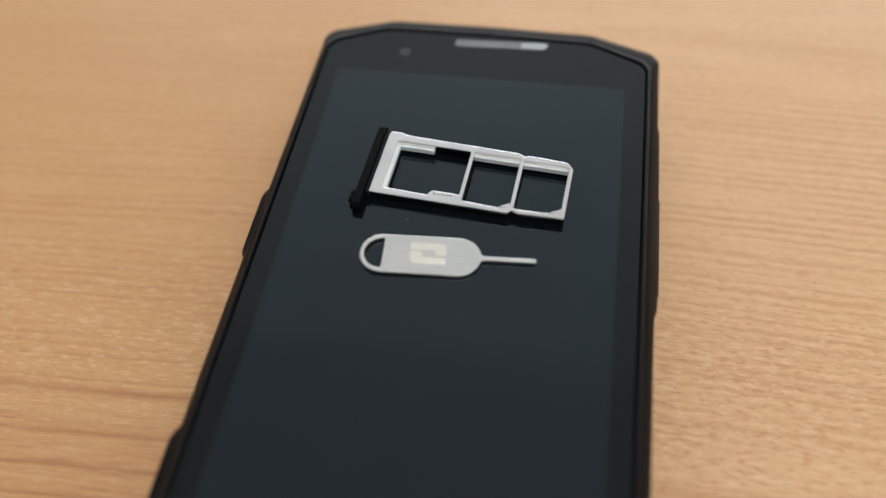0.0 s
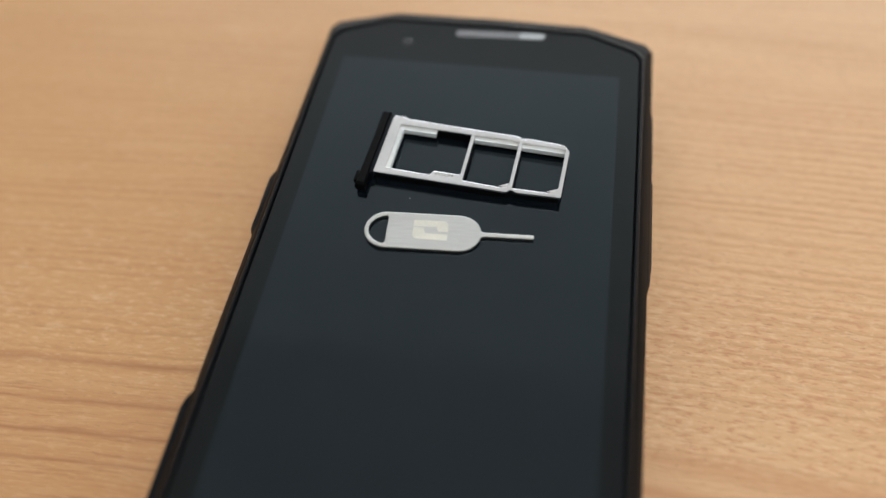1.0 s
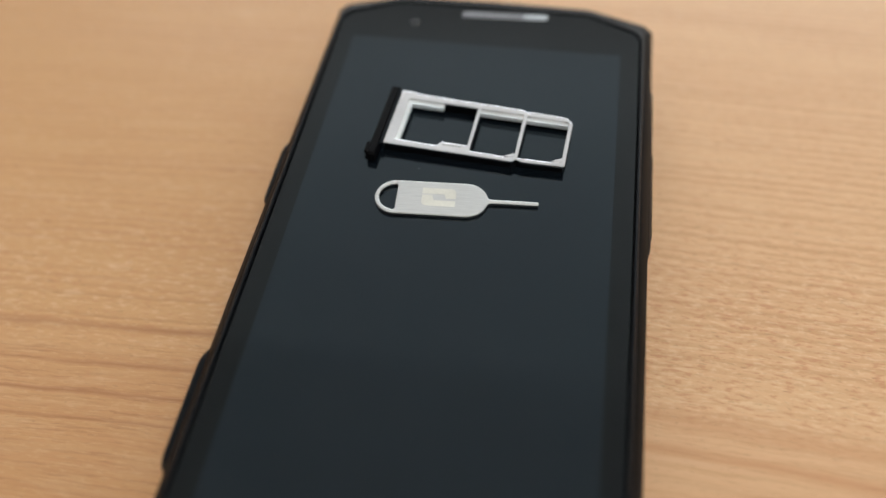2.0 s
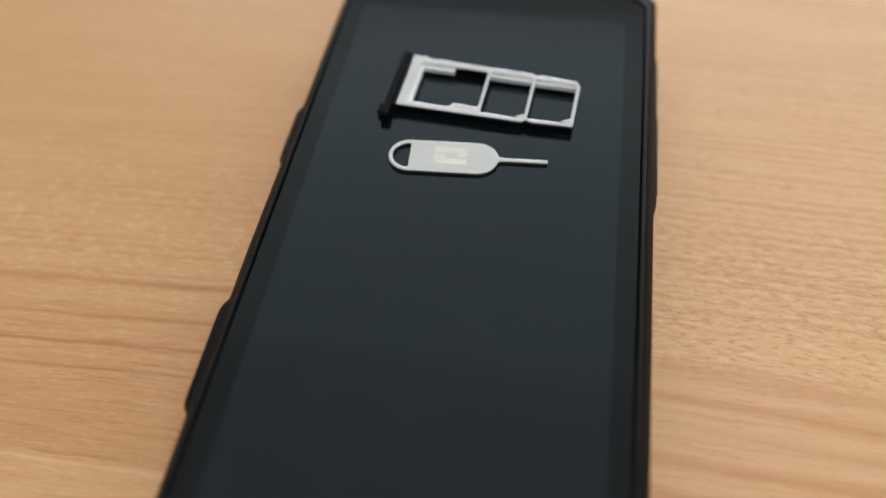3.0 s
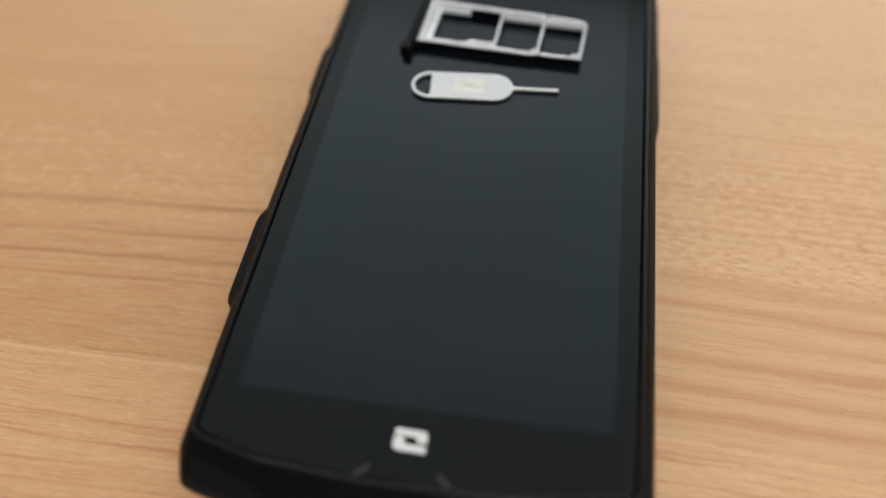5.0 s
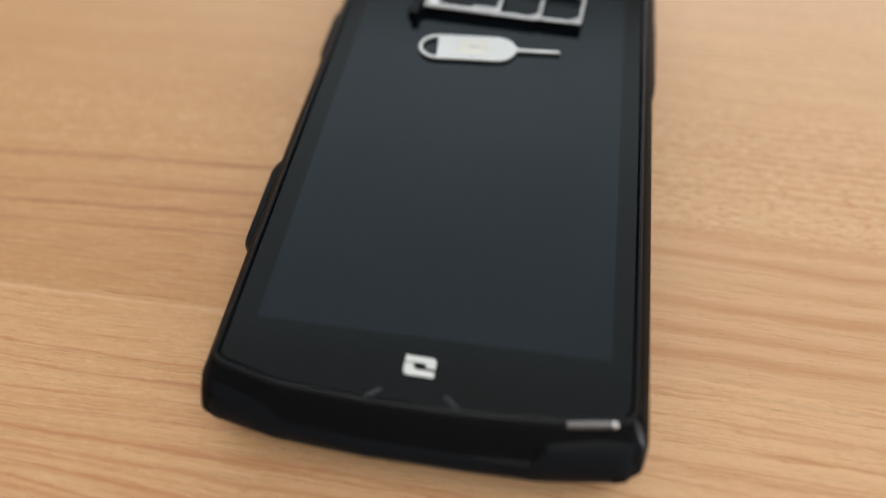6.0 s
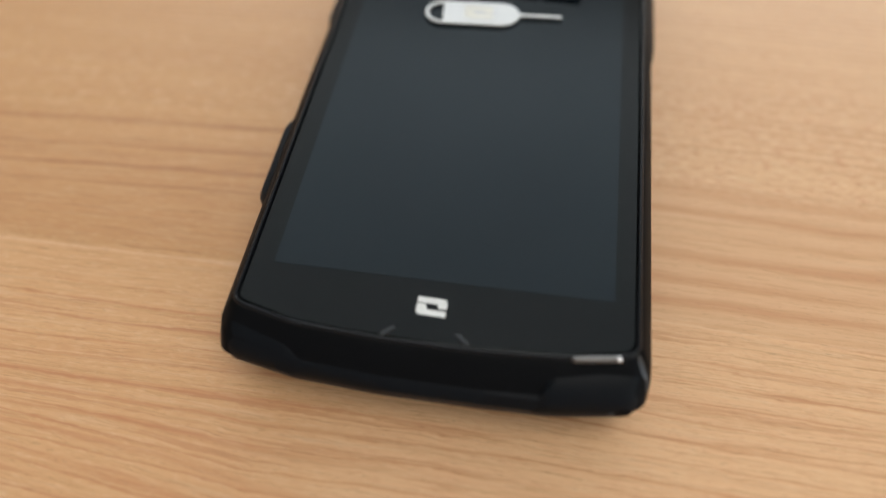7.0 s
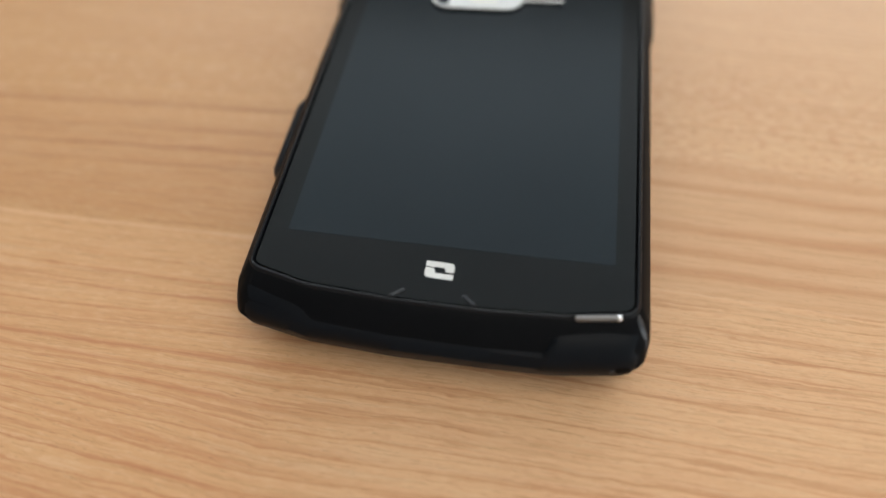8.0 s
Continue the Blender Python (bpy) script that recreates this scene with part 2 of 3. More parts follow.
CEILING = worn("white_ceiling_paint", (0.80, 0.79, 0.77), 0.9, 6, vary=0.1, relief=0.1)
CARPET = worn("grey_carpet", (0.34, 0.33, 0.32), 0.95, 30, vary=0.05, relief=0.4)
FRAME_PAINT = worn("white_window_paint", (0.78, 0.78, 0.77), 0.45, 20, relief=0.05)
GREY_STEEL = worn("grey_table_steel", (0.25, 0.25, 0.26), 0.45, 40, metal=0.5, relief=0.1)
PANE, pane_tree, pane_b = material("window_glass", (1, 1, 1), 0.02)
pane_b.inputs["Transmission Weight"].default_value = 1.0
pane_b.inputs["IOR"].default_value = 1.45


# ---- mesh helpers ----
def mesh_object(name, bm, mat, crease=9.0):
    bmesh.ops.recalc_face_normals(bm, faces=bm.faces)
    me = bpy.data.meshes.new(name)
    bm.to_mesh(me)
    bm.free()
    me.materials.append(mat)
    me.shade_smooth()
    me.set_sharp_from_angle(angle=radians(crease))
    return new(name, me)


def part(name, bm, mat, parent, label="", at=None, crease=9.0):
    ob = mesh_object(name, bm, mat, crease)
    ob.parent = parent
    if at is not None:
        ob.matrix_local = at
    return tagged(ob, label)


def box(bm, x0, x1, y0, y1, z0, z1, bevel=0.0, segments=2):
    made = bmesh.ops.create_cube(bm, size=1.0, matrix=Matrix.LocRotScale(((x0 + x1) / 2, (y0 + y1) / 2, (z0 + z1) / 2), None, (x1 - x0, y1 - y0, z1 - z0)))
    if bevel:
        edges = {e for v in made["verts"] for e in v.link_edges}
        bmesh.ops.bevel(bm, geom=list(edges), offset=bevel, segments=segments, affect="EDGES", profile=0.6)
    return bm


def rounded(keys, steps=5):
    """A closed outline through corners (x, y, radius), each rounded by an arc."""
    out = []
    for i, (x, y, r) in enumerate(keys):
        p = Vector((x, y))
        a = Vector(keys[i - 1][:2]) - p
        c = Vector(keys[(i + 1) % len(keys)][:2]) - p
        if r <= 0:
            out.append(p)
            continue
        half = a.angle(c) / 2
        reach = min(r / math.tan(half), a.length * 0.48, c.length * 0.48)
        p0, p1 = p + a.normalized() * reach, p + c.normalized() * reach
        for k in range(steps + 1):
            f = k / steps
            out.append(p0 * (1 - f) ** 2 + p * 2 * f * (1 - f) + p1 * f * f)
    return out


def loft(rings, cap_first=True, cap_last=True, closed=True):
    """Quads between rings of equal length; each ring a list of (x, y, z)."""
    bm = bmesh.new()
    rows = [[bm.verts.new(p) for p in ring] for ring in rings]
    n = len(rows[0])
    for low, high in zip(rows, rows[1:]):
        for i in range(n if closed else n - 1):
            j = (i + 1) % n
            bm.faces.new((low[i], low[j], high[j], high[i]))
    if cap_first:
        bm.faces.new(rows[0][::-1])
    if cap_last:
        bm.faces.new(rows[-1])
    return bm


def plate(outlines, z0, z1, bevel=0.0):
    """A flat piece with holes: the first outline is its edge, the rest are cut out."""
    cu = bpy.data.curves.new("plate", "CURVE")
    cu.dimensions, cu.fill_mode = "2D", "BOTH"
    cu.extrude, cu.bevel_depth, cu.bevel_resolution = max((z1 - z0) / 2 - bevel, 1e-6), bevel, 2
    cu.offset = -bevel
    for outline in outlines:
        sp = cu.splines.new("POLY")
        sp.points.add(len(outline) - 1)
        for pt, p in zip(sp.points, outline):
            pt.co = (p[0], p[1], 0, 1)
        sp.use_cyclic_u = True
    ob = bpy.data.objects.new("plate", cu)
    me = bpy.data.meshes.new_from_object(ob)
    bm = bmesh.new()
    bm.from_mesh(me)
    bmesh.ops.translate(bm, verts=bm.verts, vec=(0, 0, (z0 + z1) / 2))
    bmesh.ops.remove_doubles(bm, verts=bm.verts, dist=2e-6)
    bpy.data.objects.remove(ob)
    bpy.data.curves.remove(cu)
    bpy.data.meshes.remove(me)
    return bm


def mm(*keys):
    return [tuple(v * MM for v in key) for key in keys]


def setting(name, bm, mat, label, category):
    return tagged(mesh_object(name, bm, mat), label, category, kind="structure")


# ---- the room that closes the place ----
FLOOR_Z, CEIL_Z, HIGH_Z, STEP_Y = -0.75, 1.85, 2.1, 0.86
setting("floor", box(bmesh.new(), -3.0, 3.2, -2.6, WALL_Y, FLOOR_Z - 0.1, FLOOR_Z), CARPET, "plain grey carpet floor under the table", "floor")
# the lowered half is made up, to dim the near part of the display's reflection
bm = bmesh.new()
box(bm, -3.0, 3.2, -2.6, STEP_Y, CEIL_Z, CEIL_Z + 0.1)
box(bm, -3.0, 3.2, STEP_Y, STEP_Y + 0.08, CEIL_Z, HIGH_Z + 0.1)
box(bm, -3.0, 3.2, STEP_Y + 0.08, WALL_Y, HIGH_Z, HIGH_Z + 0.1)
setting("ceiling", bm, CEILING, "plain white painted ceiling, unseen, one half lowered to darken the screen reflection", "ceiling")
setting("wall_west", box(bmesh.new(), -3.12, -3.0, -2.72, WALL_Y + 0.15, FLOOR_Z, HIGH_Z), PLASTER, "plain pale painted side wall", "wall")
bm = bmesh.new()
box(bm, EAST_X, EAST_X + 0.15, -2.72, EAST_Y0, FLOOR_Z, CEIL_Z)
box(bm, EAST_X, EAST_X + 0.15, EAST_Y1, WALL_Y + 0.15, FLOOR_Z, HIGH_Z)
box(bm, EAST_X, EAST_X + 0.15, EAST_Y0, EAST_Y1, FLOOR_Z, EAST_Z0)
box(bm, EAST_X, EAST_X + 0.15, EAST_Y0, EAST_Y1, EAST_Z1, CEIL_Z)
setting("wall_east", bm, PLASTER, "pale painted side wall with one window opening", "wall")
setting("wall_south", box(bmesh.new(), -3.0, 3.2, -2.72, -2.6, FLOOR_Z, CEIL_Z), PLASTER, "plain pale painted back wall", "wall")
bm = bmesh.new()
box(bm, -3.0, WIN_X0, WALL_Y, WALL_Y + 0.15, FLOOR_Z, HIGH_Z)
box(bm, WIN_X1, 3.2, WALL_Y, WALL_Y + 0.15, FLOOR_Z, HIGH_Z)
box(bm, WIN_X0, WIN_X1, WALL_Y, WALL_Y + 0.15, FLOOR_Z, WIN_Z0)
box(bm, WIN_X0, WIN_X1, WALL_Y, WALL_Y + 0.15, WIN_Z1, HIGH_Z)
setting("wall_north", bm, PLASTER, "pale painted wall with one wide window opening", "wall")


def window_unit(name, width, height, m):
    """A two-light window with its frame and panes, its sill centre at the pose m."""
    w = tagged(new(name), "white-framed two-pane window in the pale wall", "window", kind="structure")
    w.matrix_world = m
    half = width / 2
    bm = bmesh.new()
    for x0, x1 in ((-half, -half + 0.06), (-0.03, 0.03), (half - 0.06, half)):
        box(bm, x0, x1, -0.03, 0.03, 0.06, height - 0.06, 0.004)
    box(bm, -half, half, -0.03, 0.03, 0, 0.06, 0.004)
    box(bm, -half, half, -0.03, 0.03, height - 0.06, height, 0.004)
    part("window_frame", bm, FRAME_PAINT, w)
    for x0, x1 in ((-half + 0.06, -0.03), (0.03, half - 0.06)):
        pane = part("pane", box(bmesh.new(), x0, x1, -0.004, 0.004, 0.06, height - 0.06), PANE, w)
        pane.visible_shadow = False


window_unit("window_1", WIN_X1 - WIN_X0, WIN_Z1 - WIN_Z0, pose((WIN_X0 + WIN_X1) / 2, WALL_Y + 0.07, WIN_Z0))
window_unit("window_2", EAST_Y1 - EAST_Y0, EAST_Z1 - EAST_Z0, pose(EAST_X + 0.07, (EAST_Y0 + EAST_Y1) / 2, EAST_Z0, 0, 0, 90))
ceiling_light = tagged(new("ceiling_light"), "flat white square ceiling light with a plain diffuser", "ceiling light")
ceiling_light.location = (LAMP_X, LAMP_Y, CEIL_Z)
part("housing", box(bmesh.new(), -0.68, 0.68, -0.58, 0.58, -0.05, 0, 0.006), FRAME_PAINT, ceiling_light)
part("diffuser", box(bmesh.new(), -0.64, 0.64, -0.54, 0.54, -0.058, -0.0505, 0.002), FRAME_PAINT, ceiling_light)

# ---- the table ----
table = tagged(new("table"), "beech wood-grain laminate table with a smooth satin top", "table")
table.location = (0, 0, FLOOR_Z)
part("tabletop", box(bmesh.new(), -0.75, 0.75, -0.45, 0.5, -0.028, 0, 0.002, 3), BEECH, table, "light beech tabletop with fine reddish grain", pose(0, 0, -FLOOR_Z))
for x in (-0.68, 0.68):
    for y in (-0.38, 0.43):
        part("leg", box(bmesh.new(), x - 0.025, x + 0.025, y - 0.025, y + 0.025, 0, -FLOOR_Z - 0.028, 0.003), GREY_STEEL, table)

# ---- the phone ----
phone = tagged(new("mobile_phone"), "black rugged mobile phone with dark switched-off screen lying on the table", "phone")


def phone_outline(side, end, top=None):
    """The phone's plan, drawn in by side, end and top millimetres."""
    w, b, t = 38.9 - side, 82.0 - end, 84.6 - (end if top is None else top)
    c = 7.8 - 3.6 * min(1.0, side / 3.5)
    k = 2.5 * (1 - min(1.0, side / 3.0))
    bow = 0.55 * (1 - min(1.0, side / 3.0))
    plan = rounded(mm(
        (-w - bow, -12, 30), (-w, -(b - c), 2.5), (-w + 1.6, -(b - min(c, 3.7) + 0.3), 3), (-24, -(b - 0.9), 14), (-8, -b, 8), (9, -b, 8), (23, -(b - 0.9), 14),
        (w - 1.1, -(b - min(c, 3.3) + 0.3), 3), (w + 0.06 * k, -(b - c - 0.4 * k), 2.5), (w, 0, 0), (w, t - 7.6, 2), (w - 1.6, t - 5.2, 2), (23, t - 0.4, 8), (0, t, 0),
        (-23, t - 0.4, 8), (-w + 1.6, t - 5.2, 2), (-w, t - 7.6, 2)), 4)
    turn = Matrix.Rotation(radians(-0.3), 2)
    return [turn @ p for p in plan]


# height, then how far the sides, the bottom end and the top end are drawn in
SHELL = [(0, 6.0, 9.0, 8.0), (0.3, 4.8, 7.4, 6.4), (1.6, 3.2, 5.6, 4.6), (5.0, 1.4, 2.9, 2.0), (9.0, 0.2, 1.1, 0.6), (12.0, 0.0, 0.1, 0.1), (15.0, 0.5, 1.9, 1.0),
         (17.3, 1.8, 4.6, 4.2), (18.5, 2.6, 6.0, 7.0), (18.55, 2.75, 6.15, 7.5), (18.3, 3.4, 6.75, 8.4), (18.1, 3.5, 6.8, 8.5)]
RIM_RINGS = [(18.3, 2.55, 5.95, 6.95), (18.85, 2.8, 6.2, 7.7), (19.05, 2.98, 6.36, 8.0), (19.1, 3.15, 6.5, 8.2), (18.98, 3.38, 6.7, 8.4), (18.3, 3.46, 6.77, 8.46)]
part("body", loft([[(p.x, p.y, z * MM) for p in phone_outline(s, e, t)] for z, s, e, t in SHELL]), EDGE, phone, "matte black moulded phone body", crease=42.0)
part("glass_rim", loft([[(p.x, p.y, z * MM) for p in phone_outline(s, e, t)] for z, s, e, t in RIM_RINGS], False, False), RIM, phone, "thin raised satin black rim round the glass", crease=50.0)
part("front_glass", plate([phone_outline(3.85, 7.15, 8.8)], 18.12 * MM, 18.8 * MM, 0.12 * MM), FRONT, phone, "glossy black front glass")
part("display", plate([rounded(mm((-31.15, -62.3, 0.3), (31.15, -62.3, 0.3), (31.15, 62.3, 0.3), (-31.0, 62.3, 0.3)), 2)], 18.8 * MM, 18.83 * MM), DISPLAY, phone, "dark blue-grey switched-off display")


def end_bumper(x0, x1, z0, tops, proud, steps=60, rows=8):
    """A rubber slab on the sloping bottom end from x0 to x1; its upper border runs through tops (x, z)."""
    def shell_at(x, z):
        i = max(k for k in range(9) if SHELL[k][0] <= z + 1e-6)
        low, high = SHELL[i], SHELL[i + 1]
        f = (z - low[0]) / (high[0] - low[0])
        pts = phone_outline(*(a + (b - a) * f for a, b in zip(low[1:], high[1:])))
        run = sorted((p.x, p.y) for p in pts if p.y < -0.05)
        return float(np.interp(x, [p[0] for p in run], [p[1] for p in run]))
    bm = bmesh.new()
    grid = []
    for k in range(rows + 1):
        line = []
        for i in range(steps + 1):
            x = x0 + (x1 - x0) * i / steps
            top = float(np.interp(x, [p[0] for p in tops], [p[1] for p in tops]))
            f = k / rows
            f = 0.97 if k == rows - 1 else f
            z = z0 + (top - z0) * f
            out = proud + 0.5 * min(1.0, max(0.0, (x - 8.0) / 12.5)) * min(1.0, max(0.0, (x1 - x) / 3.0))
            rim = -0.1 if i in (0, steps) or k in (0, rows) else out
            line.append(bm.verts.new((x * MM, shell_at(x * MM, z) - rim * MM, z * MM)))
        grid.append(line)
    for low, high in zip(grid, grid[1:]):
        for i in range(steps):
            bm.faces.new((low[i], low[i + 1], high[i + 1], high[i]))
    return bm


TOPS = [(-36.5, 16.9), (-27.0, 16.3), (-24.8, 16.0), (-22.6, 14.7), (-8.0, 14.5), (19.8, 14.3), (21.0, 16.6), (30.0, 17.0), (36.5, 16.6)]
part("end_bumper", end_bumper(-36.6, 36.6, 5.5, TOPS, 0.36), RUBBER, phone, "black rubber bumper with a stepped upper border", crease=38.0)

# thumb lip under the front glass
for x0, x1 in ((-9.2, -6.9), (7.0, 4.7)):
    sign = 1 if x1 > x0 else -1
    lip = [(x0, -74.75, 0.2), (x0 + sign * 1.1, -74.75, 0.2), (x1 + sign * 0.8, -73.0, 0.3), (x1, -72.8, 0.3)]
    lip = lip if sign > 0 else lip[::-1]
    part("glass_lip", plate([rounded(mm(*lip), 3)], 18.7 * MM, 19.05 * MM, 0.14 * MM), FACET, phone, "low slanted lip at the lower glass edge")


def side_key(x, y0, y1, out, z0=6.5, z1=14.6, ramp_len=3.0):
    """A low ridge along a long edge with sloping ends; out is signed."""
    rings = []
    sign = 1 if out > 0 else -1
    for y, f in ((y0, 0.0), (y0 + ramp_len * 0.7, 0.8), (y0 + ramp_len * 1.2, 1.0), ((y0 + y1) / 2, 1.0), (y1 - ramp_len * 1.2, 1.0), (y1 - ramp_len * 0.7, 0.8), (y1, 0.0)):
        xo = x + out * f
        back = x - sign * 1.2
        pts = [(back, z0), (xo - sign * 0.5, z0), (xo, z0 + 0.9), (xo, z1 - 1.4), (xo - sign * 0.7, z1), (back, z1 + 0.9)]
        rings.append([(px * MM, y * MM, pz * MM) for px, pz in pts])
    return loft(rings)


part("side_key", side_key(38.7, 10.0, 59.0, 0.65), RUBBER, phone, "long raised black key guard", crease=35.0)
part("volume_key", side_key(39.1, 15.0, 39.5, 0.6, 8.2, 13.6, 1.2), EDGE, phone, "slim black rocker key", crease=35.0)
part("power_key", side_key(39.1, 42.0, 55.0, 0.45, 8.2, 13.6, 1.2), EDGE, phone, "slim black key", crease=35.0)
part("side_key", side_key(-38.9, 13.0, 30.5, -1.3, ramp_len=2.2), RUBBER, phone, "raised black side key", crease=35.0)
part("side_key", side_key(-39.0, -45.5, -20.5, -1.9, ramp_len=3.0), RUBBER, phone, "raised black side key", crease=35.0)

part("earpiece", plate([rounded(mm((-6.8, 71.8, 0.9), (13.6, 72.6, 0.9), (14.4, 74.9, 0.9), (-6.4, 74.1, 0.9)), 4)], 18.7 * MM, 18.9 * MM, 0.08 * MM), MESH, phone, "slim grey metal earpiece grille")
part("earpiece_trim", plate([rounded(mm((8.0, 72.5, 0.7), (13.4, 72.7, 0.9), (14.1, 74.7, 0.9), (8.2, 74.5, 0.7)), 4)], 18.88 * MM, 18.96 * MM, 0.03 * MM), EAR_TRIM, phone, "bright metal end of the earpiece")
bm = bmesh.new()
bmesh.ops.create_cone(bm, cap_ends=True, segments=28, radius1=1.3 * MM, radius2=1.2 * MM, depth=0.06 * MM, matrix=pose(-17.3 * MM, 68.8 * MM, 18.81 * MM))
sensor = part("front_sensor", bm, LENS_DARK, phone, "small round dark sensor")
bm = bmesh.new()
bmesh.ops.create_cone(bm, cap_ends=True, segments=24, radius1=0.8 * MM, radius2=0.75 * MM, depth=0.06 * MM, matrix=pose(-17.3 * MM, 68.8 * MM, 18.84 * MM))
part("sensor_lens", bm, LENS_DARK, sensor)


def mark_halves(w, h):
    """Two facing halves of a plain rounded bracket mark, w by h millimetres."""
    a, b = w / 2, h / 2
    upper = [(-a, b, 0.04), (-a, 0.17 * h, 0.04), (a - w * 0.34, 0.17 * h, 0.06), (a - w * 0.28, -0.06 * h, 0.06), (a, -0.06 * h, 0.04), (a, b, h * 0.28)]
    lower = [(a, -b, 0.04), (a, -0.18 * h, 0.04), (-a + w * 0.36, -0.18 * h, 0.06), (-a + w * 0.30, 0.11 * h, 0.06), (-a, 0.11 * h, 0.04), (-a, -b, h * 0.28)]
    return rounded(mm(*upper), 5), rounded(mm(*lower), 5)


for half in mark_halves(5.4, 3.75):
    part("front_mark", plate([half], 0, 0.04 * MM), PRINT, phone, "white printed bracket mark", pose(-0.82 * MM, -67.9 * MM, 18.8 * MM, 0, 0, -1.5))

# pale strip added as the corner's highlight, metal bar, and a strap eye, in the lower corner
facet = loft([[((x + dx) * MM, (y + dy) * MM, (z + dz) * MM) for dx, dy, dz in ((-0.55 * f, -0.2, 0.0), (0.05, 0.25 * f, 0.18 * f), (0.4 * f, 0.35 * f, -0.2 * f), (-0.2, 0.1, -0.6))]
              for x, y, z, f in ((35.2, -72.0, 18.5, 0.4), (36.1, -73.4, 17.65, 1.0), (36.9, -74.7, 16.2, 1.1), (37.45, -75.8, 14.5, 0.9), (37.6, -76.5, 13.0, 0.4))])
part("corner_highlight", facet, FACET, phone, "pale glossy corner facet added for the highlight", crease=30.0)
rings = []
for k in range(65):
    f = k / 64
    r = 0.6 * min(1.0, math.sqrt(max(0.05, 1 - abs(2 * f - 1) ** 16))) * (1 - 0.07 * (k // 2 % 2))
    cx, cy = 24.2 + 8.1 * f, -74.95 + 1.2 * f
    rings.append([(cx * MM, (cy + r * math.cos(a)) * MM, (18.82 + r * math.sin(a)) * MM) for a in (2 * math.pi * i / 14 for i in range(14))])
bar = part("strap_bar", loft(rings), GREY_METAL, phone, "short knurled grey metal strap bar", crease=40.0)
bm = bmesh.new()
bmesh.ops.create_uvsphere(bm, u_segments=14, v_segments=10, radius=0.64 * MM, matrix=pose(32.1 * MM, -73.8 * MM, 18.84 * MM))
part("bar_end", bm, TRAY_METAL, bar, "bright polished bar end", crease=40.0)
# no hole is cut: a black plate gives the eye's shaded inside
eye = plate([rounded(mm((-1.35, -0.75, 0.7), (1.35, -0.75, 0.7), (1.35, 0.75, 0.7), (-1.35, 0.75, 0.7)), 5)], -0.25 * MM, 0.25 * MM, 0.1 * MM)
part("strap_eye", eye, BLACK_PLASTIC, phone, "dark oval plate for the strap eye's shaded hole in the corner", pose(33.9 * MM, -79.98 * MM, 11.9 * MM, 80, 0, 14))
nub = bmesh.new()
bmesh.ops.create_uvsphere(nub, u_segments=12, v_segments=8, radius=0.5 * MM)
part("strap_pin", nub, FACET, phone, "small grey strap pin", pose(31.9 * MM, -80.2 * MM, 11.6 * MM), crease=40.0)

# ---- the card tray on the screen ----
tray = tagged(new("card_tray"), "silver metal card tray with black end cap on the screen", "card tray")
tray.matrix_world = pose(-15.95 * MM, 34.75 * MM, 18.84 * MM, 0, 0, -4.3)
edge = rounded(mm((0.1, 7.3, 0.2), (0.1, -7.8, 0.3), (27.0, -7.75, 0.3), (27.7, -7.0, 0.2), (29.0, -7.5, 0.2), (37.6, -7.05, 0.25), (37.6, 5.1, 0.5), (36.3, 6.6, 0.4),
                  (28.9, 7.0, 0.2), (27.9, 6.5, 0.2), (26.9, 7.2, 0.3), (3.5, 7.65, 0.3), (3.1, 8.1, 0.2), (0.5, 8.1, 0.3)), 3)
win1 = rounded(mm((2.3, -6.2, 0.2), (11.3, -6.4, 0.2), (12.0, -5.2, 0.2), (17.3, -5.2, 0.2), (17.3, 5.75, 0.2), (2.3, 5.9, 0.2)), 3)
win2 = rounded(mm((18.1, -6.5, 0.2), (25.6, -6.75, 0.2), (27.2, -5.6, 0.2), (27.2, 5.8, 0.2), (18.1, 5.8, 0.2)), 3)
win3 = rounded(mm((28.0, -6.5, 0.2), (35.0, -6.3, 0.2), (36.75, -4.8, 0.2), (36.75, 5.4, 0.3), (28.0, 5.7, 0.2)), 3)
part("tray_frame", plate([edge, win1, win2, win3], 1.75 * MM, 2.3 * MM, 0.17 * MM), TRAY_METAL, tray, "satin silver three-slot frame")
# black base made taller to stand in for the tray's dark reflection
under = rounded(mm((0.3, 7.4, 0.2), (0.3, -7.55, 0.3), (26.8, -7.5, 0.3), (27.8, -6.8, 0.2), (37.3, -6.8, 0.25), (37.3, 5.0, 0.5), (36.1, 6.3, 0.4), (27.8, 6.3, 0.2), (26.8, 6.9, 0.3)), 3)
part("tray_base", plate([under, win1, win2, win3], 0.0, 1.74 * MM), BLACK_PLASTIC, tray, "black plastic underside of the tray, thickened for its dark reflection")
for x0, x1, y0, y1 in ((2.25, 10.0, 4.75, 5.95), (18.05, 27.25, 4.8, 5.85), (27.95, 36.8, 4.6, 5.65), (2.25, 3.15, -6.2, 4.75)):
    lean = 0.22 if x1 - x0 > y1 - y0 else 0.05
    rim = [(x0, y0), (x1, y0), (x1, y1), (x0, y1)]
    ledge = loft([[(px * MM, py * MM, 0.9 * MM) for px, py in rim], [(px * MM, py * MM, (1.97 - lean * (py - y0) / (y1 - y0)) * MM) for px, py in rim]])
    part("card_ledge", ledge, LEDGE_PALE, tray, "card ledge whitened for reflected window light")
for x, y, s in ((26.2, -6.35, 1.0), (35.75, -5.85, 1.1)):
    part("corner_gusset", plate([rounded(mm((x - s, y - 0.3, 0.05), (x + s, y + 0.9, 0.05), (x + s, y - 0.1, 0.05)), 2)], 2.27 * MM, 2.4 * MM, 0.04 * MM), TRAY_METAL, tray)
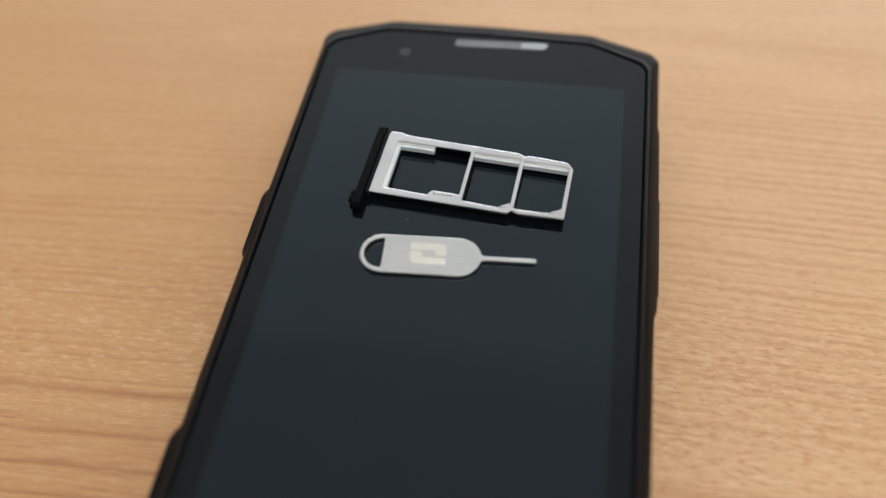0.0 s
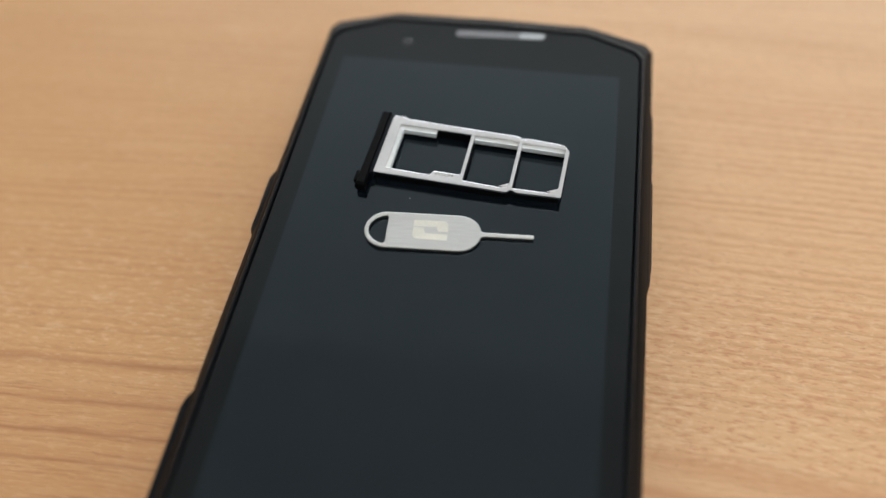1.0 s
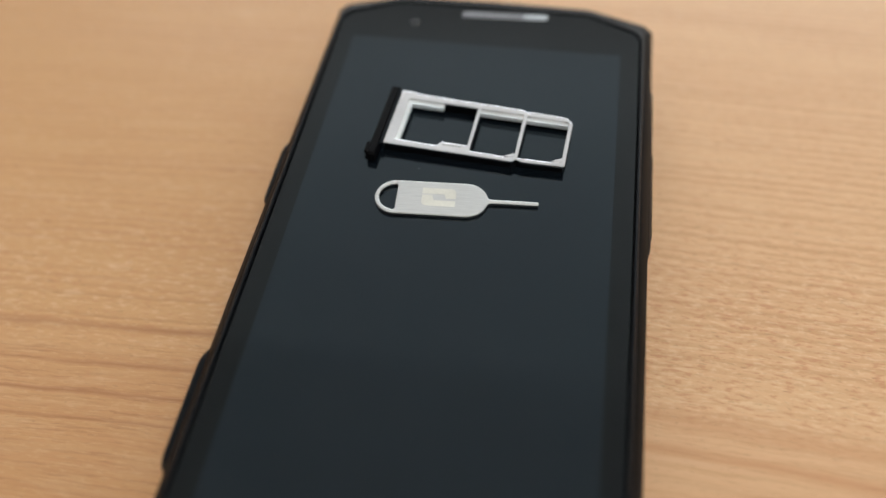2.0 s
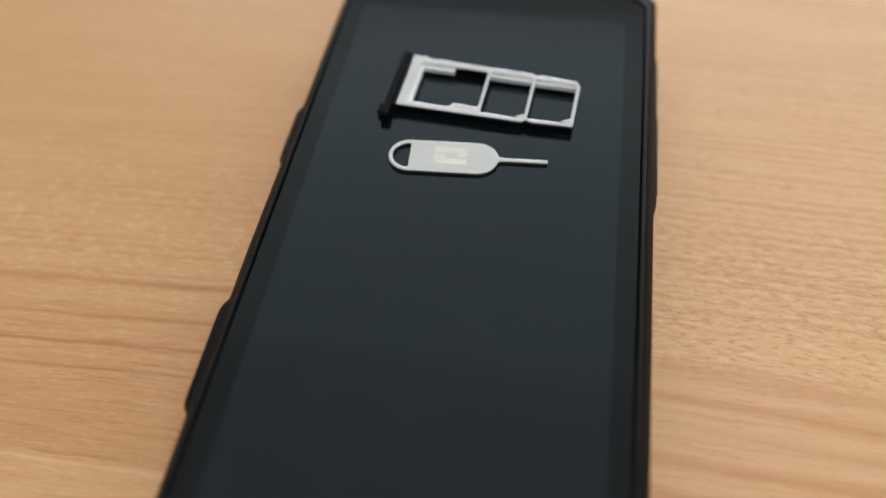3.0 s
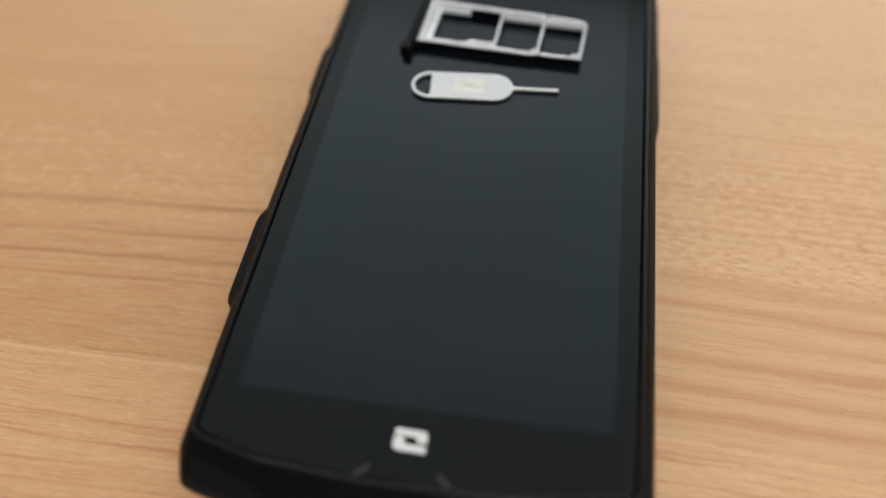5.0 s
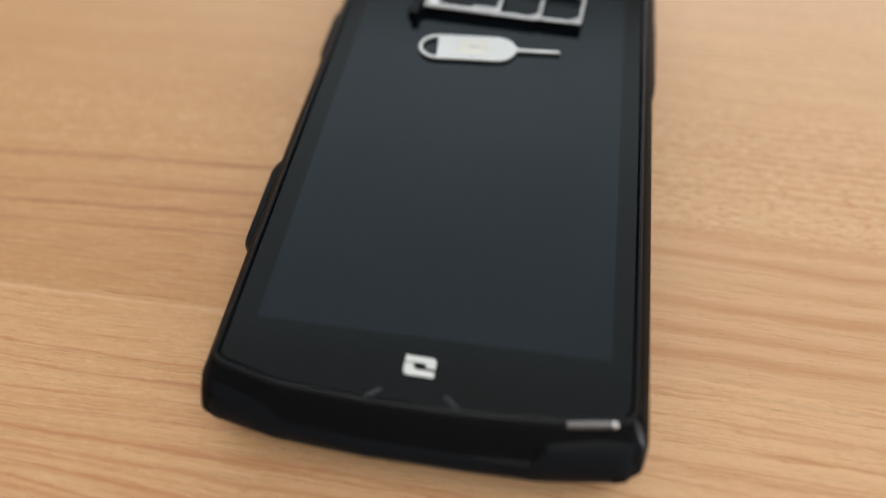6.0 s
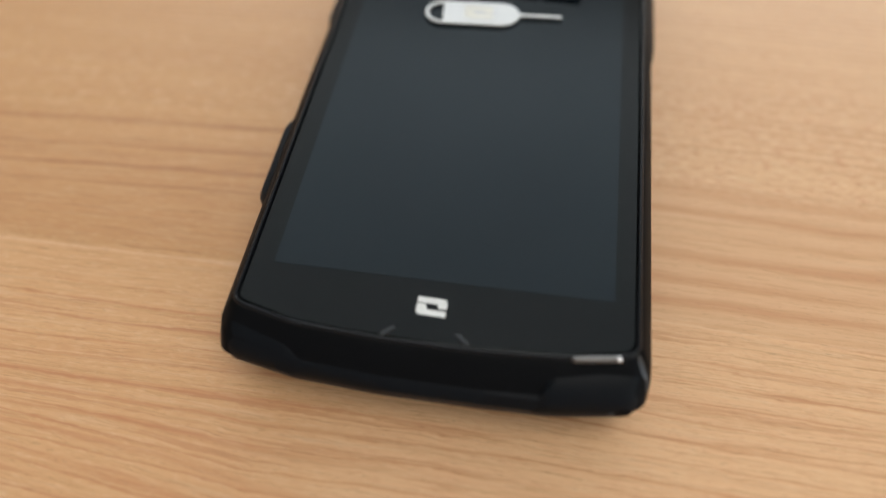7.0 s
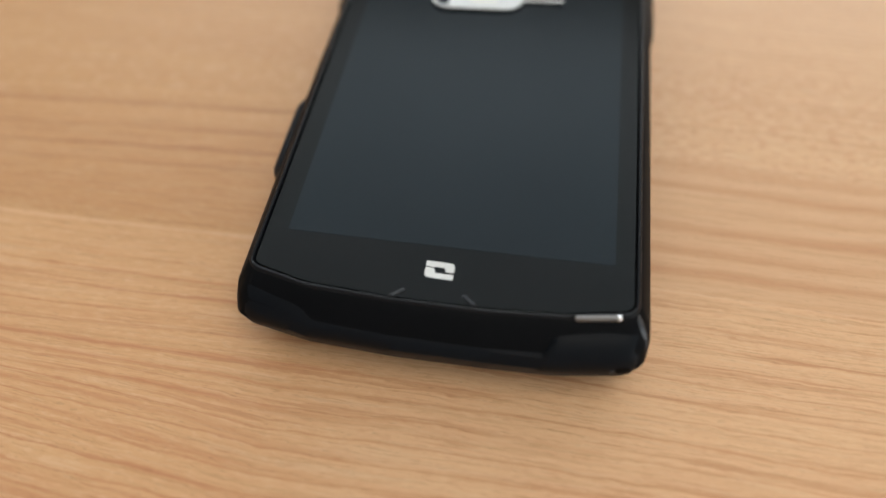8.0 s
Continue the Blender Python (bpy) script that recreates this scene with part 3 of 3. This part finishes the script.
for i in range(6):
    part("engraved_mark", box(bmesh.new(), (12.4 + i * 0.65) * MM, (12.8 + i * 0.65) * MM, -6.15 * MM, -5.65 * MM, 2.295 * MM, 2.312 * MM), GROOVE, tray, "tiny engraved mark")
cap = part("end_cap", loft([[(x * MM, y * MM, z * MM) for x, y in c] for z, c in (
    (0.0, [(-2.1, -11.0), (-0.9, -11.0), (-0.9, 8.4), (-2.1, 8.4)]), (0.4, [(-2.45, -11.4), (-0.6, -11.5), (-0.6, 9.1), (-2.45, 8.9)]),
    (2.05, [(-2.45, -11.4), (-0.6, -11.5), (-0.6, 9.1), (-2.45, 8.9)]), (2.55, [(-2.1, -11.0), (-0.8, -11.0), (-0.8, 8.5), (-2.1, 8.5)]))]), BLACK_PLASTIC, tray, "matte black end cap")
part("gasket", box(bmesh.new(), -0.65 * MM, 0.15 * MM, -8.1 * MM, 7.7 * MM, 0.1 * MM, 2.35 * MM, 0.3 * MM), RUBBER, tray, "black rubber seal")
part("flap", box(bmesh.new(), -3.5 * MM, -2.4 * MM, -10.0 * MM, -7.2 * MM, 0.2 * MM, 1.4 * MM, 0.3 * MM), BLACK_PLASTIC, cap, "small black tab")

# ---- the eject tool on the screen ----
tool = tagged(new("eject_tool"), "flat brushed steel eject pin with ring hole lying on the screen", "eject pin")
tool.matrix_world = pose(-15.45 * MM, 14.0 * MM, 18.86 * MM, 0, 0, 3.4)
R = 4.2
outline = [Vector((R - R * math.sin(a), R * math.cos(a))) * MM for a in (math.pi * k / 24 for k in range(25))]
nose = [Vector((17.9 + 1.08 * R * math.cos(a), R * math.sin(a))) * MM for a in (radians(-90 + 76 * k / 12) for k in range(13))]
pin = rounded(mm((22.55, -0.62, 0), (23.1, -0.47, 0.6), (32.3, -0.44, 0.3), (32.3, 0.44, 0.3), (23.1, 0.47, 0.6), (22.55, 0.62, 0)), 5)
right = nose + pin + [Vector((p.x, -p.y)) for p in nose[::-1]]
hole = [Vector((4.3 + 3.45 * math.cos(a), 3.28 * math.sin(a))) * MM for a in (radians(101 + 158 * k / 20) for k in range(21))]
hole += rounded(mm((3.9, -3.3, 0), (4.3, -3.0, 0.4), (4.3, 3.0, 0.4), (3.9, 3.3, 0)), 4)
# lower layer in dark colour, for the shade line along the blade
part("shade_edge", plate([outline + right, hole], 0.0, 0.5 * MM, 0.1 * MM), DARK_EDGE, tool, "lower edge of the blade darkened as its shade line")
part("polished_edge", plate([outline + right, hole], 0.3 * MM, 0.86 * MM, 0.2 * MM), POLISHED_STEEL, tool, "bright polished rounded edge of the blade")
part("blade", plate([outline + right, hole], 0.45 * MM, 0.9 * MM, 0.2 * MM), STEEL, tool, "brushed steel blade with pin")
for half in mark_halves(6.7, 4.5):
    part("etched_mark", plate([half], 0.898 * MM, 0.916 * MM), ETCHED, tool, "pale etched bracket mark", pose(12.7 * MM, 0.25 * MM, 0))

# ---- dust ----
bm = bmesh.new()
bmesh.ops.create_icosphere(bm, subdivisions=1, radius=0.08 * MM)
speck = tagged(mesh_object("dust_speck", bm, PRINT), "tiny white dust speck on the dark screen", "dust")
speck.location = (-8.2 * MM, 22.8 * MM, 18.92 * MM)
